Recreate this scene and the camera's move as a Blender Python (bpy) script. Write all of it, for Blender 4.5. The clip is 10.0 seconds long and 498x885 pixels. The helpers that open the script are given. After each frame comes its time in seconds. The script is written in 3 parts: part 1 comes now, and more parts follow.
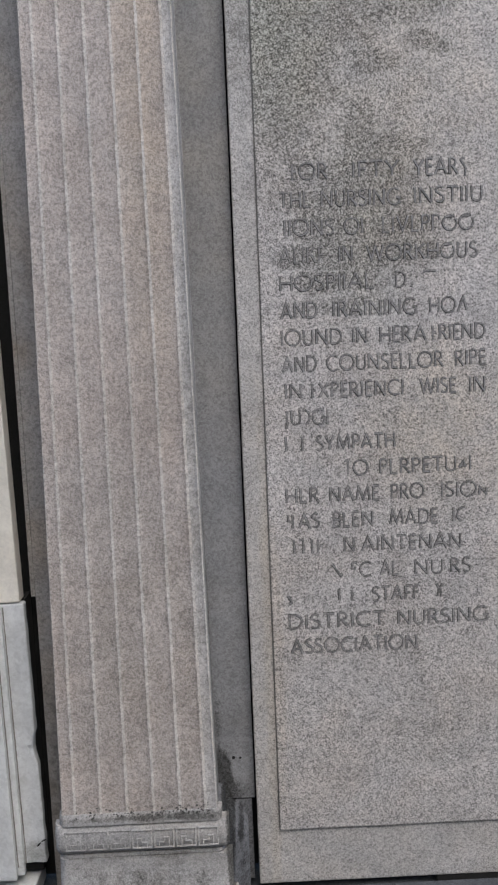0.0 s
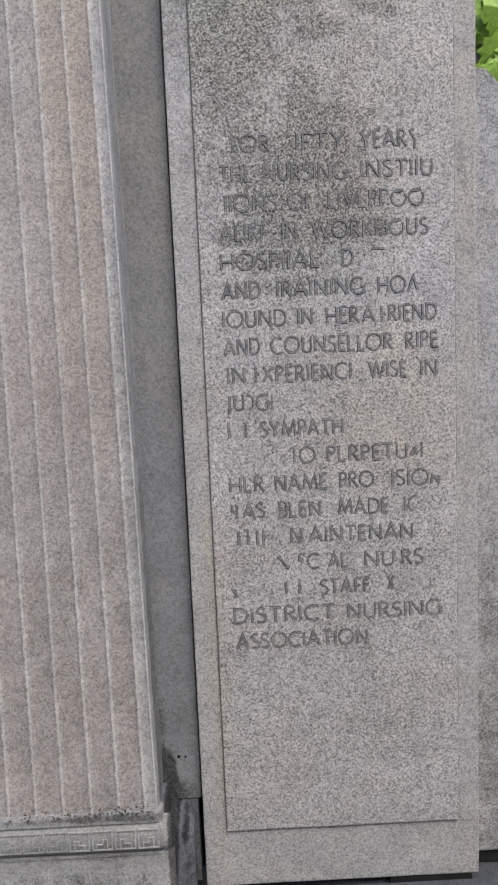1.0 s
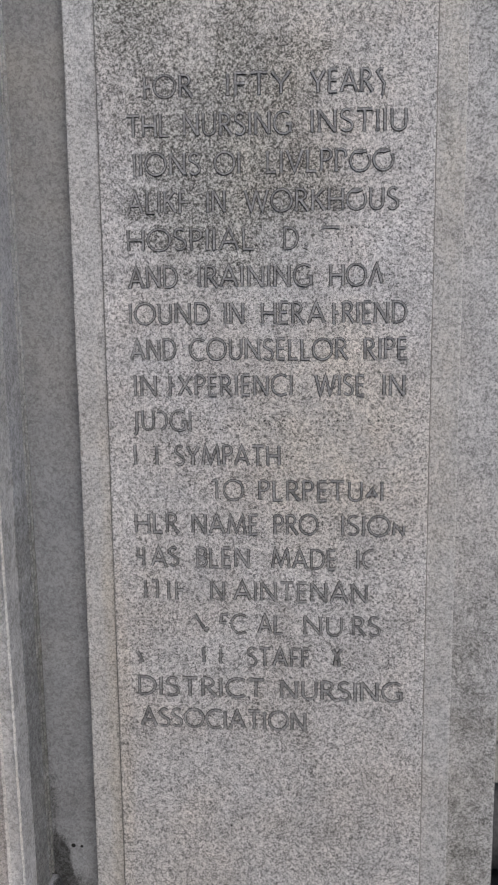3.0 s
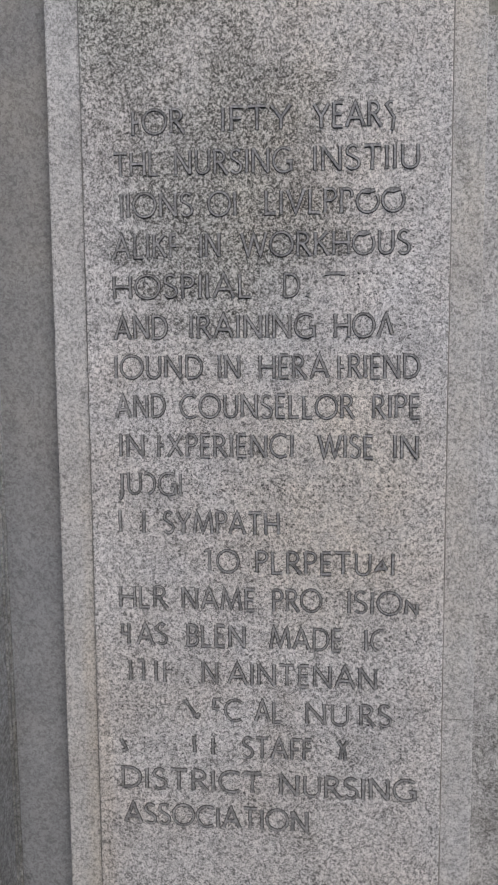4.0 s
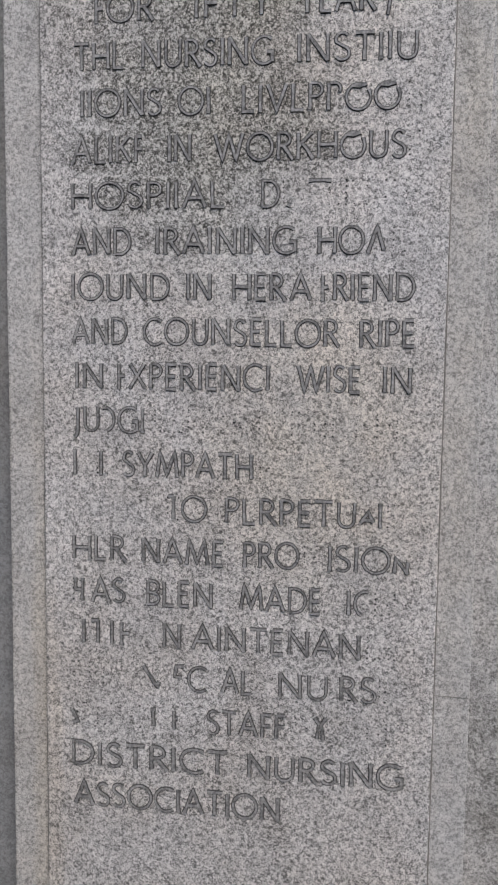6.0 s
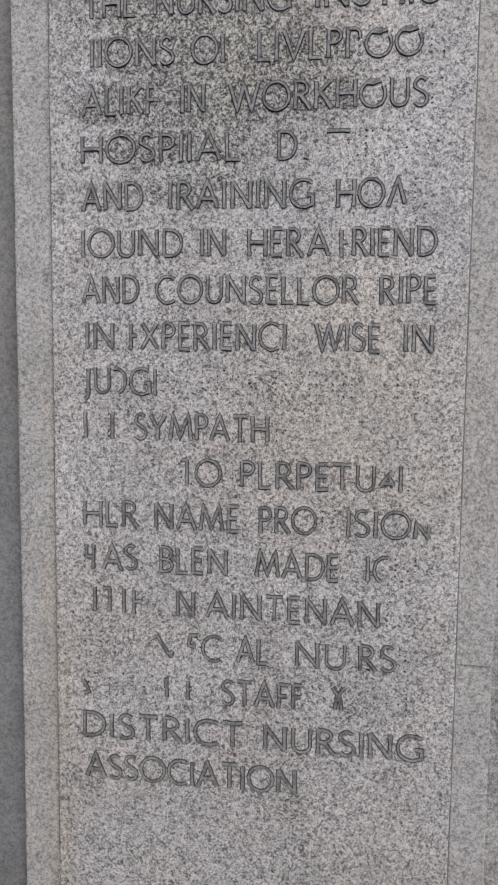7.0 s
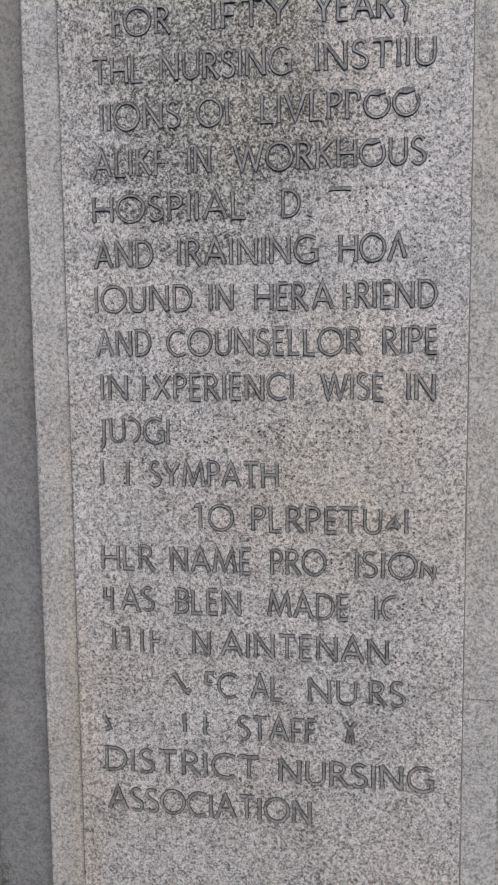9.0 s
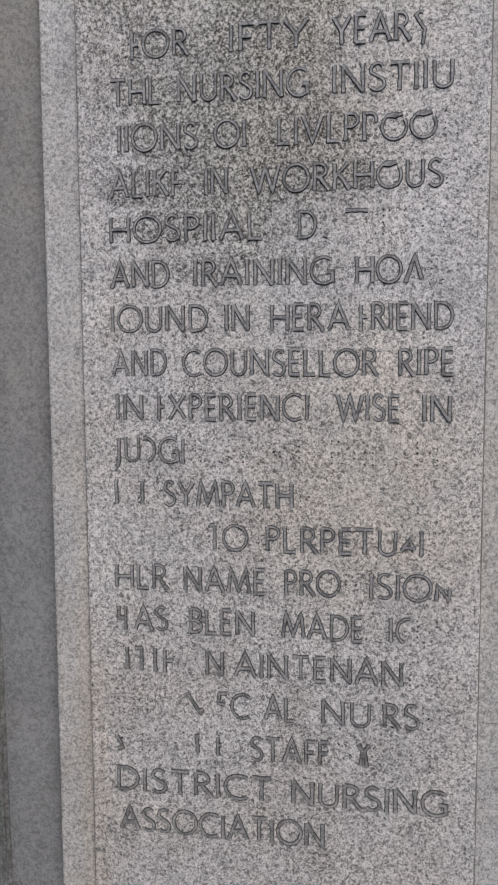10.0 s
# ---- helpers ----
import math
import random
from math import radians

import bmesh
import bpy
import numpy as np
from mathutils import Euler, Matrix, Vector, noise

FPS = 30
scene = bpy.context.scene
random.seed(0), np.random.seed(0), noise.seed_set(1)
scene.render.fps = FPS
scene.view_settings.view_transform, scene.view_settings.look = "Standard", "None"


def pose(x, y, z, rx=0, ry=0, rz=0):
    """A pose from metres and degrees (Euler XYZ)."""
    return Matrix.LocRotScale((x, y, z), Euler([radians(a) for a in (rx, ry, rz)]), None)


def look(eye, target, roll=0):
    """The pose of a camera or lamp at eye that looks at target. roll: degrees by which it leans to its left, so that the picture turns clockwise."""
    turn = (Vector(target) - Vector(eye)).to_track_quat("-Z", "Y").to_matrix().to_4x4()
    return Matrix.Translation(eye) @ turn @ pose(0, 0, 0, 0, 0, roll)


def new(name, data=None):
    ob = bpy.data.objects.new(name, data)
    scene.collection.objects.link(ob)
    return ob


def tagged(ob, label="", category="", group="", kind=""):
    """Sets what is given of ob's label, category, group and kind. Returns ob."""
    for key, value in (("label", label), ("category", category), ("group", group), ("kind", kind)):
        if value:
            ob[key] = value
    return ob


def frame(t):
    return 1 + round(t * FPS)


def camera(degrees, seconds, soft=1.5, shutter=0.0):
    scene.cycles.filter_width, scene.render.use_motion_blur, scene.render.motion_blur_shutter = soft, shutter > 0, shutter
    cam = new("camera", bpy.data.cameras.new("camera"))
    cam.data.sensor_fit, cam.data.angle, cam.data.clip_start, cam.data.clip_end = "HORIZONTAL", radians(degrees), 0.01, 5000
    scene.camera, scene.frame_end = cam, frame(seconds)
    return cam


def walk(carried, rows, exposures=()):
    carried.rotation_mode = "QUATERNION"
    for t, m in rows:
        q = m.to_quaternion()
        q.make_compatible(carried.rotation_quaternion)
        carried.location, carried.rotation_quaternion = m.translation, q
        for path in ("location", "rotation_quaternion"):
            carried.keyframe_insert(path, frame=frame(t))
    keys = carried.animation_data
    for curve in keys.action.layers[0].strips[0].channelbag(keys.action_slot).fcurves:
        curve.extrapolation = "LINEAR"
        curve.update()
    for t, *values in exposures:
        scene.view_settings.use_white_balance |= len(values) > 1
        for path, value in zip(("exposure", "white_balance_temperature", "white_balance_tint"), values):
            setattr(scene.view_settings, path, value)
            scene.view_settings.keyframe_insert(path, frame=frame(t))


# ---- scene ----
cam = camera(31.4, 10.0, soft=2.1)
PATH = [
    (0, (-0.379, -2.204, 1.5), (-0.347, -0.222, 1.234), -2.3),
    (0.3, (-0.297, -2.173, 1.489), (-0.258, -0.192, 1.213), -2.3),
    (0.5, (-0.282, -2.175, 1.491), (-0.24, -0.195, 1.211), -2.4),
    (1, (-0.24, -2.111, 1.476), (-0.206, -0.132, 1.185), -2.4),
    (1.2, (-0.196, -2.044, 1.467), (-0.178, -0.066, 1.168), -1.2),
    (1.5, (-0.109, -1.94, 1.452), (-0.226, 0.028, 1.114), -0.3),
    (2, (-0.05, -1.865, 1.483), (-0.213, 0.1, 1.15), -1.0),
    (2.5, (-0.001, -1.741, 1.482), (-0.162, 0.224, 1.149), -1.2),
    (3, (0.117, -1.63, 1.491), (-0.065, 0.335, 1.165), -0.6),
    (3.2, (0.175, -1.598, 1.489), (-0.027, 0.366, 1.168), -0.5),
    (4.3, (0.138, -1.416, 1.51), (-0.094, 0.56, 1.306), -0.4),
    (4.5, (0.144, -1.383, 1.508), (-0.09, 0.593, 1.31), -0.4),
    (5, (0.201, -1.315, 1.473), (-0.074, 0.656, 1.269), 0.5),
    (5.5, (0.228, -1.307, 1.41), (-0.063, 0.663, 1.219), 0.7),
    (6, (0.213, -1.294, 1.366), (-0.083, 0.673, 1.163), 0.7),
    (7.5, (0.19, -1.256, 1.311), (-0.124, 0.705, 1.078), 0.3),
    (8, (0.2, -1.267, 1.316), (-0.125, 0.691, 1.069), -0.2),
    (8.5, (0.202, -1.292, 1.357), (-0.125, 0.667, 1.12), -0.6),
    (9, (0.201, -1.302, 1.395), (-0.131, 0.657, 1.169), -0.6),
    (9.5, (0.199, -1.293, 1.408), (-0.141, 0.666, 1.188), -0.6),
    (10, (0.195, -1.3, 1.412), (-0.162, 0.657, 1.206), -0.3),
]
walk(cam, [(t, look(eye, target, roll)) for t, eye, target, roll in PATH], exposures=[(0.0, 0.34), (0.5, 0.41), (1.0, 0.51), (2.0, 0.51), (3.0, 0.48), (6.0, 0.46), (7.5, 0.50), (9.0, 0.52), (10.0, 0.49)])

# ---- world, sun and exposure: a bright overcast day ----
world = bpy.data.worlds.new("overcast_sky")
world.use_nodes = True
scene.world = world
wn, wl = world.node_tree.nodes, world.node_tree.links
sky = wn.new("ShaderNodeTexSky")
sky.sky_type = "NISHITA"
sky.sun_disc = False
sky.sun_elevation, sky.sun_rotation = radians(52), radians(160)
sky.air_density, sky.dust_density, sky.ozone_density = 1.0, 2.0, 1.0
wl.new(sky.outputs["Color"], wn["Background"].inputs["Color"])
wn["Background"].inputs["Strength"].default_value = 0.15

sun = new("sun", bpy.data.lights.new("sun", "SUN"))
sun.data.energy, sun.data.angle, sun.data.color = 1.5, radians(40), (1.0, 0.95, 0.88)
sun.matrix_world = look((1.7, -3.4, 4.9), (0, 0, 0))


# ---- materials ----
def nodes_of(name):
    mat = bpy.data.materials.new(name)
    mat.use_nodes = True
    nt = mat.node_tree
    return mat, nt, nt.nodes["Principled BSDF"]


def node(nt, kind, inputs=None, **settings):
    n = nt.nodes.new(kind)
    for key, value in settings.items():
        if key == "operation":
            n.operation = value
        elif key == "blend_type":
            n.blend_type = value
        elif key == "data_type":
            n.data_type = value
        elif key == "feature":
            n.feature = value
    for key, value in (inputs or {}).items():
        if isinstance(value, bpy.types.NodeSocket):
            nt.links.new(value, n.inputs[key])
        else:
            n.inputs[key].default_value = value
    return n


def math_node(nt, op, a, b=0.0, clamp=False):
    n = node(nt, "ShaderNodeMath", {0: a, 1: b}, operation=op)
    n.use_clamp = clamp
    return n.outputs[0]


def ramp(nt, fac, *stops):
    n = node(nt, "ShaderNodeValToRGB", {"Fac": fac})
    while len(n.color_ramp.elements) < len(stops):
        n.color_ramp.elements.new(0.5)
    for e, (at, value) in zip(n.color_ramp.elements, stops):
        e.position = at
        e.color = (value, value, value, 1) if isinstance(value, (int, float)) else (*value, 1)
    return n.outputs["Color"]


def tone(nt, kind, fac, a, b):
    n = node(nt, "ShaderNodeMix", {0: fac}, data_type="RGBA", blend_type=kind)
    for socket, value in ((n.inputs[6], a), (n.inputs[7], b)):
        if isinstance(value, bpy.types.NodeSocket):
            nt.links.new(value, socket)
        else:
            socket.default_value = (*value, 1) if len(value) == 3 else value
    return n.outputs[2]


def grain(nt, at, scale, detail=3.0, rough=0.55, warp=0.0):
    return node(nt, "ShaderNodeTexNoise", {"Vector": at, "Scale": scale, "Detail": detail, "Roughness": rough, "Distortion": warp}).outputs["Fac"]


def blob(nt, at, x, z, rx, rz):
    """A soft patch on an upright face: 1 at its middle, 0 past its rim."""
    parts = node(nt, "ShaderNodeSeparateXYZ", {0: at}).outputs
    dx = math_node(nt, "DIVIDE", math_node(nt, "SUBTRACT", parts[0], x), rx)
    dz = math_node(nt, "DIVIDE", math_node(nt, "SUBTRACT", parts[2], z), rz)
    r = math_node(nt, "ADD", math_node(nt, "MULTIPLY", dx, dx), math_node(nt, "MULTIPLY", dz, dz))
    return math_node(nt, "SUBTRACT", 1.0, r, True)


def stone(name, base, contrast=0.45, speck=330.0, tint=(0.5, 0.42, 0.33), tint_amount=0.35, soot=(), soot_depth=0.62, ochre=(), moss=(), rough=0.85, bump=0.5, stray=0.03, clear=0.8):
    """Weathered stone: mineral grain, blotches, streaks, and stains and darker areas at the places given (x, z, half
    width, half height, strength).
    """
    mat, nt, bsdf = nodes_of(name)
    at = node(nt, "ShaderNodeTexCoord").outputs["Object"]
    fine = grain(nt, at, speck, 2.0, 0.6, 1.2)
    mid = grain(nt, at, speck * 0.37, 3.0, 0.6, 0.6)
    wide = grain(nt, at, 9.0, 5.0, 0.65)
    crystals = node(nt, "ShaderNodeTexVoronoi", {"Vector": at, "Scale": speck * 0.8}).outputs["Color"]
    crystal = node(nt, "ShaderNodeSeparateColor", {0: crystals}).outputs[0]
    mix = math_node(nt, "ADD", math_node(nt, "MULTIPLY", fine, 0.70), math_node(nt, "MULTIPLY", mid, 0.20))
    mix = math_node(nt, "ADD", mix, math_node(nt, "MULTIPLY", crystal, 0.10))
    lo, hi = 1.0 - contrast, 1.0 + contrast * 0.8
    speckle = ramp(nt, mix, (0.39, lo), (0.49, 1.0 - contrast * 0.05), (0.60, hi))
    colour = tone(nt, "MULTIPLY", 1.0, base, speckle)
    colour = tone(nt, "MULTIPLY", 1.0, colour, ramp(nt, wide, (0.3, 0.84), (0.7, 1.12)))
    warm = ramp(nt, grain(nt, at, 5.0, 4.0, 0.6, 0.5), (0.42, 0.0), (0.66, 1.0))
    colour = tone(nt, "MIX", math_node(nt, "MULTIPLY", warm, tint_amount), colour, tone(nt, "MULTIPLY", 1.0, colour, tuple(c * 2.0 for c in tint)))
    push = node(nt, "ShaderNodeTexNoise", {"Vector": at, "Scale": 7.0, "Detail": 4.0}).outputs["Color"]
    push = node(nt, "ShaderNodeVectorMath", {0: push, 1: (0.5, 0.5, 0.5)}, operation="SUBTRACT").outputs[0]
    push = node(nt, "ShaderNodeVectorMath", {0: push, 1: (stray, stray, stray)}, operation="MULTIPLY").outputs[0]
    swirl = node(nt, "ShaderNodeVectorMath", {0: at, 1: push}, operation="ADD").outputs[0]
    for places, hue in ((soot, None), (ochre, (1.0, 0.93, 0.80)), (moss, (0.86, 0.92, 0.8))):
        total = None
        for x, z, rx, rz, amount in places:
            b = math_node(nt, "MULTIPLY", blob(nt, swirl, x, z, rx, rz), amount)
            total = b if total is None else math_node(nt, "ADD", total, b, True)
        if total is None:
            continue
        ragged = math_node(nt, "ADD", math_node(nt, "MULTIPLY", grain(nt, at, 20.0, 6.0, 0.75, 0.5), 0.55), math_node(nt, "MULTIPLY", grain(nt, at, 190.0, 3.0, 0.7, 1.0), 0.45))
        edge = ramp(nt, math_node(nt, "ADD", ragged, math_node(nt, "MULTIPLY", total, 0.34)), (0.58, 0.0), (0.76, 1.0))
        if hue is None:
            edge = math_node(nt, "MULTIPLY", edge, ramp(nt, mix, (0.44, 1.0), (0.58, clear)))
            dark = tone(nt, "MULTIPLY", 1.0, colour, (1 - soot_depth, 1 - soot_depth, (1 - soot_depth) * 0.95))
            colour = tone(nt, "MIX", edge, colour, dark)
        else:
            soft = math_node(nt, "MULTIPLY", total, ramp(nt, wide, (0.3, 0.35), (0.65, 1.0)))
            colour = tone(nt, "MIX", soft, colour, tone(nt, "MULTIPLY", 1.0, colour, hue))
    nt.links.new(colour, bsdf.inputs["Base Color"])
    bsdf.inputs["Roughness"].default_value = rough
    bsdf.inputs["Specular IOR Level"].default_value = 0.3
    relief = math_node(nt, "ADD", math_node(nt, "MULTIPLY", mix, 0.8), math_node(nt, "MULTIPLY", wide, 1.5))
    b = node(nt, "ShaderNodeBump", {"Height": relief, "Strength": bump, "Distance": 0.002})
    nt.links.new(b.outputs["Normal"], bsdf.inputs["Normal"])
    return mat


PANEL_SOOT = (
    (-0.02, 1.853, 0.13, 0.048, 0.55), (-0.08, 1.785, 0.16, 0.048, 0.65), (-0.04, 1.72, 0.20, 0.046, 0.65), (-0.03, 1.66, 0.22, 0.042, 0.8), (-0.14, 1.596, 0.14, 0.040, 0.6), (-0.05, 1.53, 0.20, 0.030, 0.35),
    (0.11, 2.16, 0.05, 0.030, 0.9), (0.148, 2.14, 0.04, 0.022, 0.7), (-0.01, 2.10, 0.06, 0.030, 0.8), (-0.09, 2.19, 0.05, 0.045, 0.75), (-0.134, 2.034, 0.07, 0.022, 0.7), (0.03, 1.91, 0.09, 0.036, 0.85),
    (-0.05, 1.95, 0.045, 0.09, 0.6), (-0.24, 2.10, 0.13, 0.32, 0.55), (-0.15, 2.22, 0.20, 0.15, 0.55), (0.06, 2.26, 0.2, 0.08, 0.65), (-0.21, 1.655, 0.06, 0.03, 0.7), (-0.075, 1.612, 0.075, 0.032, 0.9), (-0.19, 1.652, 0.075, 0.022, 0.8), (-0.05, 1.70, 0.05, 0.05, 0.5), (-0.11, 1.775, 0.06, 0.03, 0.6), (-0.06, 1.98, 0.36, 0.48, 0.46), (-0.08, 1.70, 0.27, 0.22, 0.42),
)
# broad faint patches that darken mostly the lower panel
PANEL_MARKS = ((0.0, 0.65, 0.5, 0.85, 0.32), (-0.1, 1.35, 0.3, 0.3, 0.18), (0.12, 0.40, 0.16, 0.10, 0.14))
panel_granite = stone("grey_granite_tooled", (0.450, 0.434, 0.425), 0.71, 300, tint_amount=0.18, soot=PANEL_SOOT + PANEL_MARKS, soot_depth=0.61,
                      ochre=((0.12, 1.22, 0.22, 0.3, 0.7), (0.05, 2.0, 0.40, 0.45, 0.5), (-0.29, 0.6, 0.02, 0.5, 0.5)), moss=((-0.28, 2.2, 0.2, 0.3, 0.6), (-0.05, 1.7, 0.2, 0.3, 0.25)), bump=0.6, stray=0.06, clear=0.25)
border_granite = stone("grey_granite_border", (0.425, 0.415, 0.406), 0.50, 320, tint_amount=0.15, soot=((-0.33, 2.2, 0.06, 0.3, 0.5), (0.32, 1.79, 0.015, 0.08, 0.5)),
                       ochre=((-0.312, 0.6, 0.02, 0.9, 0.6), (0.33, 1.3, 0.04, 0.6, 0.4), (0.33, 2.0, 0.06, 0.5, 0.6)), bump=0.5)
# wing: darker over its lower half, with a small dark patch at the right
wing_granite = stone("blue_grey_granite", (0.408, 0.402, 0.400), 0.58, 320, tint_amount=0.12, soot=((0.40, 0.30, 0.12, 0.95, 0.55), (0.455, 1.69, 0.010, 0.035, 1.0), (0.40, 2.0, 0.12, 0.3, 0.3)), soot_depth=0.55, bump=0.6)
SHAFT_OCHRE = ((-0.55, 2.0, 0.09, 0.9, 0.7),)
# shaft: a little darker towards its lower half
shaft_stone = stone("brown_grey_limestone", (0.418, 0.381, 0.357), 0.38, 230, tint=(0.52, 0.45, 0.40), tint_amount=0.22, ochre=SHAFT_OCHRE, soot=((-0.6, 0.75, 0.34, 0.7, 0.42),), soot_depth=0.30, bump=0.6)
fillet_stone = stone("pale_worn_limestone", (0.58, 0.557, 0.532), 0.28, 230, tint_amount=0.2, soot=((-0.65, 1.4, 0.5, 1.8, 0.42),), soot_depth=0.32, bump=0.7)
# shaft flank: same limestone, its side shade put into this darker colour
side_stone = stone("shaded_flank_limestone", (0.355, 0.350, 0.352), 0.32, 180, tint_amount=0.15, soot=((-0.46, 0.45, 0.1, 1.1, 0.8),), soot_depth=0.5, bump=0.4)
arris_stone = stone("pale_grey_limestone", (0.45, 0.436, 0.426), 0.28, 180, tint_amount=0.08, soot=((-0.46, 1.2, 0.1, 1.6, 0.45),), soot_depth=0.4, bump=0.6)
key_stone = stone("worn_key_limestone", (0.48, 0.47, 0.46), 0.28, 270, tint_amount=0.15, bump=0.6)
# dark places: lichen ledge, stained right end, thin line under the band, moulding
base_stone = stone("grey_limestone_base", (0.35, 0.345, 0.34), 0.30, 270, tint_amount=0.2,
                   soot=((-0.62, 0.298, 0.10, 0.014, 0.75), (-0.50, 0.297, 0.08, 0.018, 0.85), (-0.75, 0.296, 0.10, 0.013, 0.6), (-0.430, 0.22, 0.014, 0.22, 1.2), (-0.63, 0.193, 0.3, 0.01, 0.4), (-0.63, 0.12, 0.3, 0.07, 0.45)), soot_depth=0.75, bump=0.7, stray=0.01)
# grime and recess shade share this dark colour, tinted warmer at the top
recess_stone = stone("grimy_shaded_recess_stone", (0.236, 0.240, 0.252), 0.28, 200, tint_amount=0.12, ochre=((-0.43, 2.05, 0.3, 0.95, 0.65),),
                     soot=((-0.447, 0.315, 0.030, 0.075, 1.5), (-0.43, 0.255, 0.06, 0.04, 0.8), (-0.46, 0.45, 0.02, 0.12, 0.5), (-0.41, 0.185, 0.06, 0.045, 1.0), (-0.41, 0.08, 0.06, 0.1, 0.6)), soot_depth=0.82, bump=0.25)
strip_stone = stone("brown_grey_backing", (0.31, 0.296, 0.285), 0.3, 190, tint_amount=0.4, soot=((-0.87, 0.3, 0.06, 0.5, 0.5),), bump=0.4)
# dark stone of the base flank, the return block and the lower slab
plinth_stone = stone("dark_blue_grey_stone", (0.155, 0.160, 0.172), 0.4, 200, tint_amount=0.05, soot=((-0.437, 0.22, 0.020, 0.22, 1.6), (-0.405, 0.19, 0.012, 0.05, 0.8), (-0.395, 0.06, 0.03, 0.10, 0.5)), soot_depth=0.85, bump=0.5)
cream_stone = stone("cream_marble", (0.72, 0.69, 0.62), 0.06, 60, tint_amount=0.12, rough=0.55, bump=0.1)
white_stone = stone("pale_grey_marble", (0.60, 0.62, 0.63), 0.08, 70, tint_amount=0.06, soot=((-0.95, 0.13, 0.06, 0.06, 0.6),), soot_depth=0.4, rough=0.5, bump=0.1)
rear_stone = stone("grey_rear_masonry", (0.33, 0.325, 0.30), 0.25, 150, tint_amount=0.1, bump=0.4)
paving_stone = stone("dark_paving", (0.078, 0.083, 0.092), 0.3, 180, tint_amount=0.15, bump=0.4)
kerb_stone = stone("dark_rounded_stone", (0.10, 0.10, 0.105), 0.3, 150, tint_amount=0.1, bump=0.4)


def plain(name, colour, rough, metallic=0.0, scale=220.0, swing=0.3, bump=0.3):
    mat, nt, bsdf = nodes_of(name)
    at = node(nt, "ShaderNodeTexCoord").outputs["Object"]
    n = math_node(nt, "ADD", math_node(nt, "MULTIPLY", grain(nt, at, scale, 3.0), 0.6), math_node(nt, "MULTIPLY", grain(nt, at, scale * 0.1, 3.0), 0.4))
    nt.links.new(tone(nt, "MULTIPLY", 1.0, colour, ramp(nt, n, (0.35, 1 - swing), (0.65, 1 + swing))), bsdf.inputs["Base Color"])
    bsdf.inputs["Roughness"].default_value, bsdf.inputs["Metallic"].default_value = rough, metallic
    b = node(nt, "ShaderNodeBump", {"Height": n, "Strength": bump, "Distance": 0.001})
    nt.links.new(b.outputs["Normal"], bsdf.inputs["Normal"])
    return mat


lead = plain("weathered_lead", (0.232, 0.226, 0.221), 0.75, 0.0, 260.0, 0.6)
# grey of the bed joints and of the painted step shade
joint_shade = plain("grey_joint_shade", (0.20, 0.19, 0.175), 0.95)
grime = plain("black_grime_shade", (0.042, 0.040, 0.039), 0.9)
# near black: holds the shade inside gaps, holes and open joints
void = plain("dark_gap_shade", (0.012, 0.012, 0.012), 1.0)
leaf_mat = plain("ivy_leaf_green", (0.27, 0.44, 0.06), 0.5, 0.0, 60.0, 0.35)
stem_mat = plain("ivy_stem_brown", (0.12, 0.09, 0.05), 0.85)


# ---- mesh helpers ----
def thing(name, label, category, group="", kind=""):
    return tagged(new(name), label, category, group, kind)


def part(name, data, material, parent=None, label=""):
    """Links a bmesh, or (vertices, faces), as one mesh object under a thing or a part."""
    mesh = bpy.data.meshes.new(name)
    if isinstance(data, bmesh.types.BMesh):
        data.to_mesh(mesh)
        data.free()
    else:
        mesh.from_pydata(data[0], [], data[1])
        mesh.update()
    for m in material if isinstance(material, (list, tuple)) else (material,):
        mesh.materials.append(m)
    ob = new(name, mesh)
    ob.parent = parent
    return tagged(ob, label)


def block(x0, x1, y0, y1, z0, z1, bevel=0.004, wear=0.0006, step=0.03, seed=0.0):
    """A worked stone block: bevelled arrises, the faces cut fine enough to be a little uneven."""
    bm = bmesh.new()
    bmesh.ops.create_cube(bm, size=1.0)
    for v in bm.verts:
        v.co = ((x0 + x1) / 2 + v.co.x * (x1 - x0), (y0 + y1) / 2 + v.co.y * (y1 - y0), (z0 + z1) / 2 + v.co.z * (z1 - z0))
    if step:
        for axis, length in ((0, x1 - x0), (2, z1 - z0)):
            cuts = min(70, max(0, int(length / step)))
            edges = [e for e in bm.edges if abs((e.verts[0].co - e.verts[1].co)[axis]) > length * 0.9]
            if cuts and edges:
                bmesh.ops.subdivide_edges(bm, edges=edges, cuts=cuts, use_grid_fill=True)
    sharp = [e for e in bm.edges if len(e.link_faces) == 2 and e.calc_face_angle(0) > 0.8]
    if bevel:
        bmesh.ops.bevel(bm, geom=sharp, offset=bevel, segments=2, affect="EDGES", profile=0.6)
    if wear:
        for v in bm.verts:
            v.co += wear * noise.noise_vector(v.co * 37.0 + Vector((seed, 0, 0))) + 0.6 * wear * noise.noise_vector(v.co * 140.0)
    return bm


